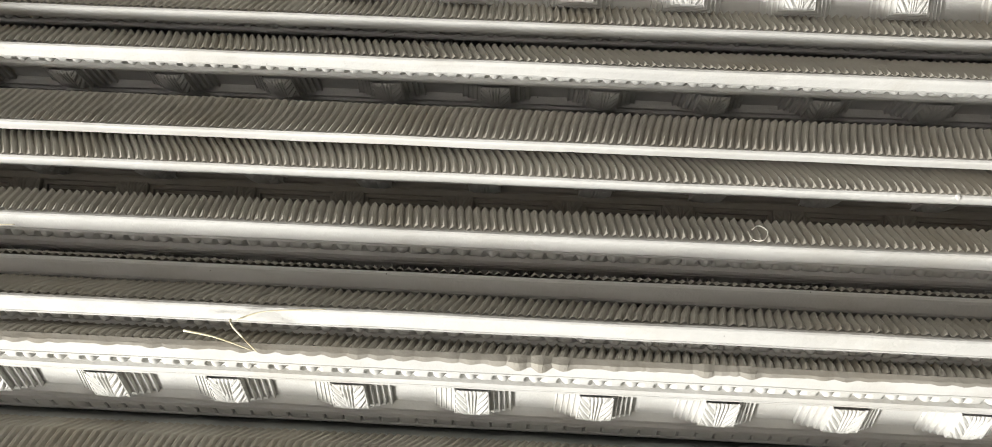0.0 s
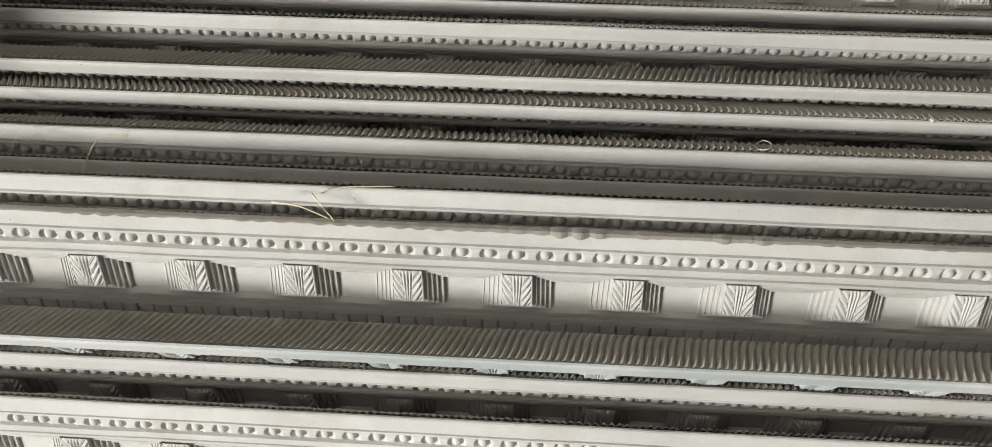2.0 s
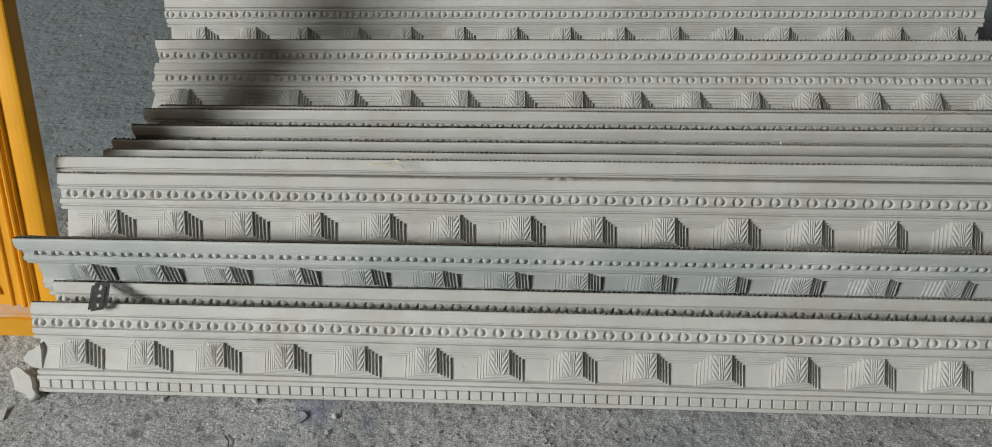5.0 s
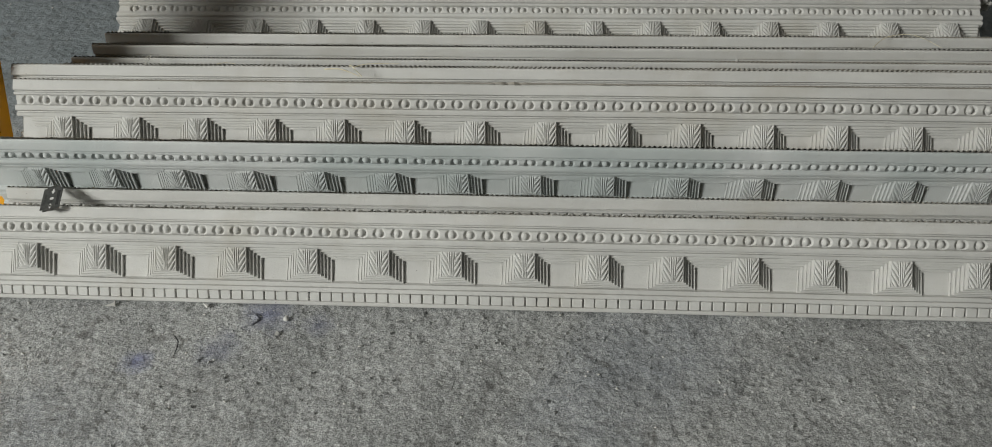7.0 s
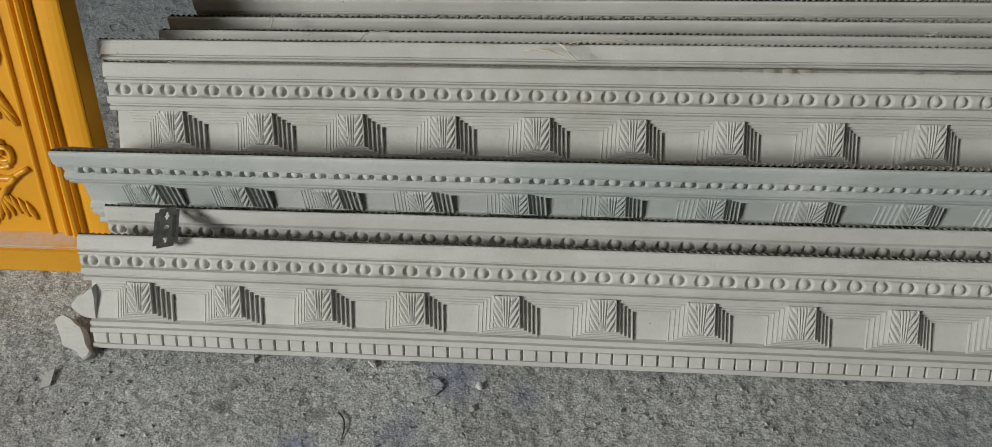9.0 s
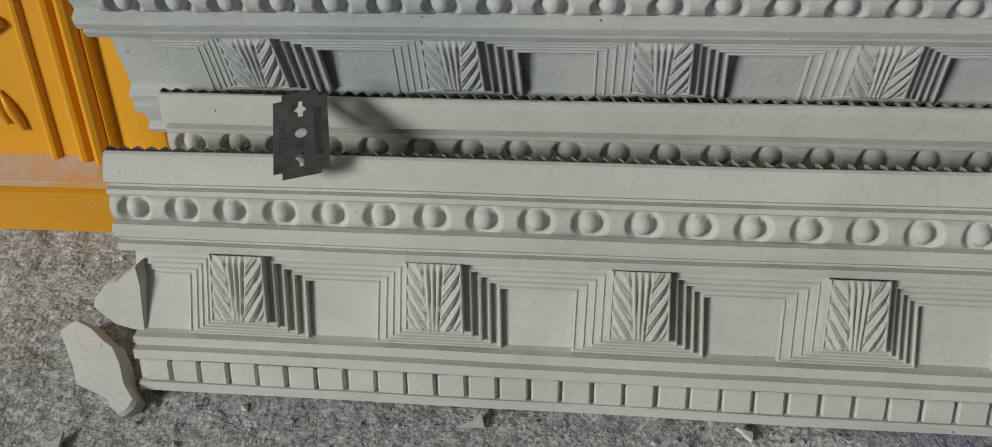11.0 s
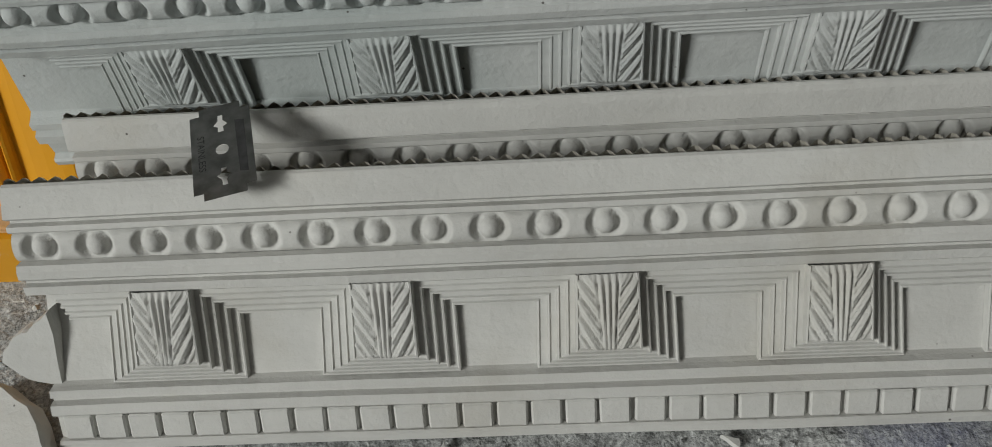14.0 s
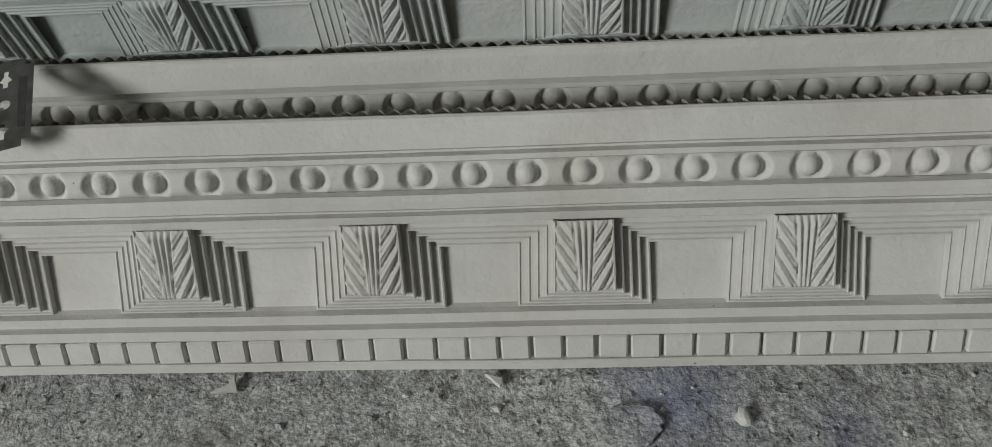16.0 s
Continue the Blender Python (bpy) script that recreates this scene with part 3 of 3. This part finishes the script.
def blade_mesh():
    """A double-edged blade with shoulders and its shaped slot, cut through."""
    cu = bpy.data.curves.new("blade_outline", "CURVE")
    cu.dimensions = "2D"
    cu.fill_mode = "BOTH"
    cu.extrude = 0.00006
    w, l, n, e = 0.011, 0.0215, 0.0075, 0.0033
    outer = [(-w, -l + e), (-n, -l + e), (-n, -l), (n, -l), (n, -l + e), (w, -l + e), (w, l - e), (n, l - e), (n, l), (-n, l), (-n, l - e), (-w, l - e)]
    star = [(-0.0008, -0.0165), (0.0010, -0.0165), (0.0009, -0.0140), (0.0026, -0.0118), (0.0010, -0.0108), (0.0010, -0.0085), (-0.0010, -0.0085), (-0.0010, -0.0108), (-0.0026, -0.0118), (-0.0009, -0.0140)]
    hole = [(0.0024 * math.cos(a), 0.0024 * math.sin(a)) for a in [k * math.pi / 6 for k in range(12)]]
    for pts in (outer, star[::-1], [(x, -y) for x, y in star], hole[::-1]):
        sp = cu.splines.new("POLY")
        sp.points.add(len(pts) - 1)
        for p, (x, y) in zip(sp.points, pts):
            p.co = (x, y, 0, 1)
        sp.use_cyclic_u = True
    tmp = bpy.data.objects.new("blade_outline", cu)
    me = bpy.data.meshes.new_from_object(tmp)
    bpy.data.objects.remove(tmp)
    me.materials.clear()
    me.materials.append(STEEL)
    return me


razor = tagged(new("razor_blade", blade_mesh()), "dull steel double-edged razor blade lying across two cornices", "razor blade", kind="thing")
razor.matrix_world = pose(0.0310, 0.0775, 0.1075, 5, -4, 13)
font = bpy.data.curves.new("print", "FONT")
font.body = "STAINLESS"
font.size = 0.0036
font.align_x, font.align_y = "CENTER", "CENTER"
tmp = bpy.data.objects.new("print", font)
text = bpy.data.meshes.new_from_object(tmp)
bpy.data.objects.remove(tmp)
text.materials.clear()
text.materials.append(INK)
piece("print", text, razor, pose(-0.0075, 0, 0.00012, 0, 0, -90), "small dark lettering")
v, f = [(0.0052, 0.0125, 0.00012), (0.0086, 0.0118, 0.00012), (0.0086, -0.0128, 0.00012), (0.0056, -0.0120, 0.00012)], [(0, 3, 2, 1)]
piece("mark", mesh_of("mark", v, f, INK), razor, None, "dark printed mark")

# ---- yellow carved pilaster leaning behind the left end ----
pil = tagged(new("carved_pilaster"), "glossy yellow painted carved pilaster with dusty plinth on the floor", "pilaster", kind="thing")
pil.matrix_world = pose(-0.208, 0.105, 0.0035)


def bevelled_box(name, x0, x1, y0, y1, z0, z1, bevel, material):
    bm = bmesh.new()
    bmesh.ops.create_cube(bm, size=1.0, matrix=Matrix.LocRotScale(((x0 + x1) / 2, (y0 + y1) / 2, (z0 + z1) / 2), None, (x1 - x0, y1 - y0, z1 - z0)))
    bmesh.ops.bevel(bm, geom=bm.edges[:], offset=bevel, segments=2, affect="EDGES")
    me = bpy.data.meshes.new(name)
    bm.to_mesh(me)
    bm.free()
    me.materials.append(material)
    return me


def plinth_mesh():
    prof = [(0.026, 0.0), (0.014, 0.0025), (0.006, 0.009), (0.001, 0.020), (-0.001, 0.030), (0.150, 0.030), (0.150, 0.0)]
    m = len(prof)
    verts = [(x, 0.0, z) for x, z in prof] + [(x, 0.055, z) for x, z in prof]
    faces = [tuple(range(m)), tuple(range(m, 2 * m))[::-1]] + [(i, m + i, m + (i + 1) % m, (i + 1) % m) for i in range(m)]
    return fix_normals(mesh_of("plinth", verts, faces, YELLOW))


piece("plinth", plinth_mesh(), pil)
piece("plinth_ledge", bevelled_box("plinth_ledge", 0.0, 0.149, 0.002, 0.05, 0.0305, 0.0345, 0.0015, DUSTY), pil, None, "ledge crusted with plaster dust")
LEAN = pose(0, 0.020, 0.033, -21)
WIDE, HIGH = 0.147, 0.78
piece("board", bevelled_box("board", 0.0, WIDE, 0.0, 0.028, 0.0, HIGH, 0.002, YELLOW), pil, LEAN)


def moulding(x0, pts):
    """A straight moulding up the board; pts are x and relief."""
    m = len(pts)
    verts = [(x0 + x, -r, z) for z in (0.001, HIGH - 0.001) for x, r in pts]
    faces = [(i, i + 1, m + i + 1, m + i) for i in range(m - 1)] + [tuple(range(m))[::-1], tuple(range(m, 2 * m))]
    return fix_normals(mesh_of("moulding", verts, faces, YELLOW))


def half_round(w, h, n=6):
    return [(w * (0.5 - 0.5 * math.cos(math.pi * k / n)), h * math.sin(math.pi * k / n) - 0.0005) for k in range(n + 1)]


for x0, w, h in ((0.000, 0.011, 0.006), (0.012, 0.007, 0.004), (0.020, 0.005, 0.003), (0.084, 0.006, 0.004), (0.099, 0.008, 0.006), (0.108, 0.009, 0.0085), (0.1175, 0.004, 0.006), (0.122, 0.025, 0.0022)):
    piece("moulding", moulding(x0, half_round(w, h)), pil, LEAN)


def rib_mesh(name, pts, r, flip):
    """One rounded carved rib, given by x and height."""
    v, f = tube([(x * flip, -0.0008, z) for x, z in pts], r, 6)
    return fix_normals(mesh_of(name, [(p[0], p[1] * 1.3, p[2]) for p in v], f, YELLOW, True))


def spiral(cx, cz, r0, turns, start, sense):
    n = 26
    return [(cx + r0 * (1 - 0.78 * i / n) * math.cos(start + sense * turns * 2 * math.pi * i / n), cz + r0 * (1 - 0.78 * i / n) * math.sin(start + sense * turns * 2 * math.pi * i / n)) for i in range(n + 1)]


def swell(r):
    return lambda q: r * math.sin(math.pi * (0.15 + 0.8 * q))


def carving(flip):
    """The pieces of one carved scroll, 0.10 m tall."""
    out = [rib_mesh("volute", spiral(0.003, 0.020, 0.024, 1.6, -2.2, 1), lambda q: 0.0036 * (1 - 0.35 * q), flip),
           rib_mesh("tendril", spiral(-0.004, 0.024, 0.010, 1.2, 0.4, -1), 0.0022, flip),
           rib_mesh("stem", [(0.026 - 0.05 * t, -0.052 + 0.06 * t + 0.012 * math.sin(math.pi * t)) for t in [k / 10 for k in range(11)]], lambda q: 0.0038 * (1 - 0.5 * abs(q - 0.5)), flip)]
    for k in range(5):
        a = -2.4 + 0.28 * k
        out.append(rib_mesh("leaf", [(0.012 + t * 0.030 * math.cos(a) + 0.006 * t * t, -0.014 + t * 0.034 * math.sin(a)) for t in [j / 6 for j in range(7)]], swell(0.0030), flip))
    for k in range(3):
        out.append(rib_mesh("leaf", [(-0.020 + 0.007 * k + t * 0.008, -0.046 + 0.020 * t + 0.003 * k) for t in [j / 5 for j in range(6)]], swell(0.0028), flip))
    return out


CARVING = {1: carving(1), -1: carving(-1)}
for k in range(7):
    for me in CARVING[1 if k % 2 else -1]:
        piece(me.name.split(".")[0], me, pil, LEAN @ pose(0.055, 0, 0.062 + 0.104 * k))

# ---- dark pipe beyond the right end ----
pipe_v, pipe_f = [], []
for i, (x, r) in enumerate(((0.0, 0.012), (0.0, 0.040), (0.006, 0.044), (0.30, 0.044), (0.30, 0.010), (0.02, 0.010), (0.02, 0.012))):
    for k in range(24):
        w = 2 * math.pi * k / 24
        pipe_v.append((x, r * math.cos(w), r * math.sin(w)))
for i in range(6):
    for k in range(24):
        q = (k + 1) % 24
        pipe_f.append((i * 24 + k, i * 24 + q, (i + 1) * 24 + q, (i + 1) * 24 + k))
pipe = tagged(new("dark_roll", fix_normals(mesh_of("dark_roll", pipe_v, pipe_f, DARKWALL, True))), "dark brown hollow roll lying beyond the stack", "roll", kind="thing")
pipe.matrix_world = pose(1.275, 0.50, 0.048, 0, 0, 12)

# ---- unseen walls and ceiling, added round the stack to shape the light ----
WALLS = Mat("grey_rendered_wall", 0.9)
WALLS.color(WALLS.ramp(WALLS.noise(3, 5), (0.3, (0.15, 0.145, 0.135)), (0.7, (0.20, 0.194, 0.182))))
WALLS.bump(WALLS.noise(60, 4), 0.4, 0.004)
WALLS = WALLS.m


def wall(name, x0, x1, y0, y1, z0, z1, label):
    tagged(new(name, bevelled_box(name, x0, x1, y0, y1, z0, z1, 0.004, WALLS)), label, "wall", kind="structure")


wall("wall_north", -4.8, 3.4, 1.60, 1.80, 0.0, 3.2, "unseen grey rendered wall added behind the stack")
wall("wall_east", 3.2, 3.4, -2.996, 1.596, 0.0, 3.2, "unseen plain grey rendered wall, added")
wall("wall_west", -4.8, -4.6, -2.996, 1.596, 0.0, 3.2, "unseen plain grey rendered wall, added")
wall("wall_south_sill", -4.8, 3.4, -3.2, -3.0, 0.0, 1.65, "unseen grey rendered wall added below the opening")
wall("wall_south_pier", -2.2, 3.4, -3.2, -3.0, 1.654, 3.2, "unseen grey rendered wall added beside the opening")
wall("wall_south_jamb", -4.8, -4.2, -3.2, -3.0, 1.654, 3.2, "unseen grey rendered wall added beside the opening")


def ceiling_mesh():
    """An unseen roof slab, added, with a square opening for the overhead fill lamp."""
    lists = []
    for x0, x1, y0, y1 in ((-4.8, 3.4, 0.25, 1.8), (-4.8, 3.4, -3.2, -1.25), (-4.8, -1.60, -1.25, 0.25), (-0.10, 3.4, -1.25, 0.25)):
        v = [(x, y, z) for z in (3.204, 3.35) for x, y in ((x0, y0), (x1, y0), (x1, y1), (x0, y1))]
        lists.append((v, [(3, 2, 1, 0), (4, 5, 6, 7), (0, 1, 5, 4), (1, 2, 6, 5), (2, 3, 7, 6), (3, 0, 4, 7)]))
    v, f = join_lists(lists)
    return mesh_of("ceiling", v, f, WALLS)


tagged(new("ceiling", ceiling_mesh()), "unseen plain grey ceiling, added, with an opening at the fill lamp", "ceiling", kind="structure")
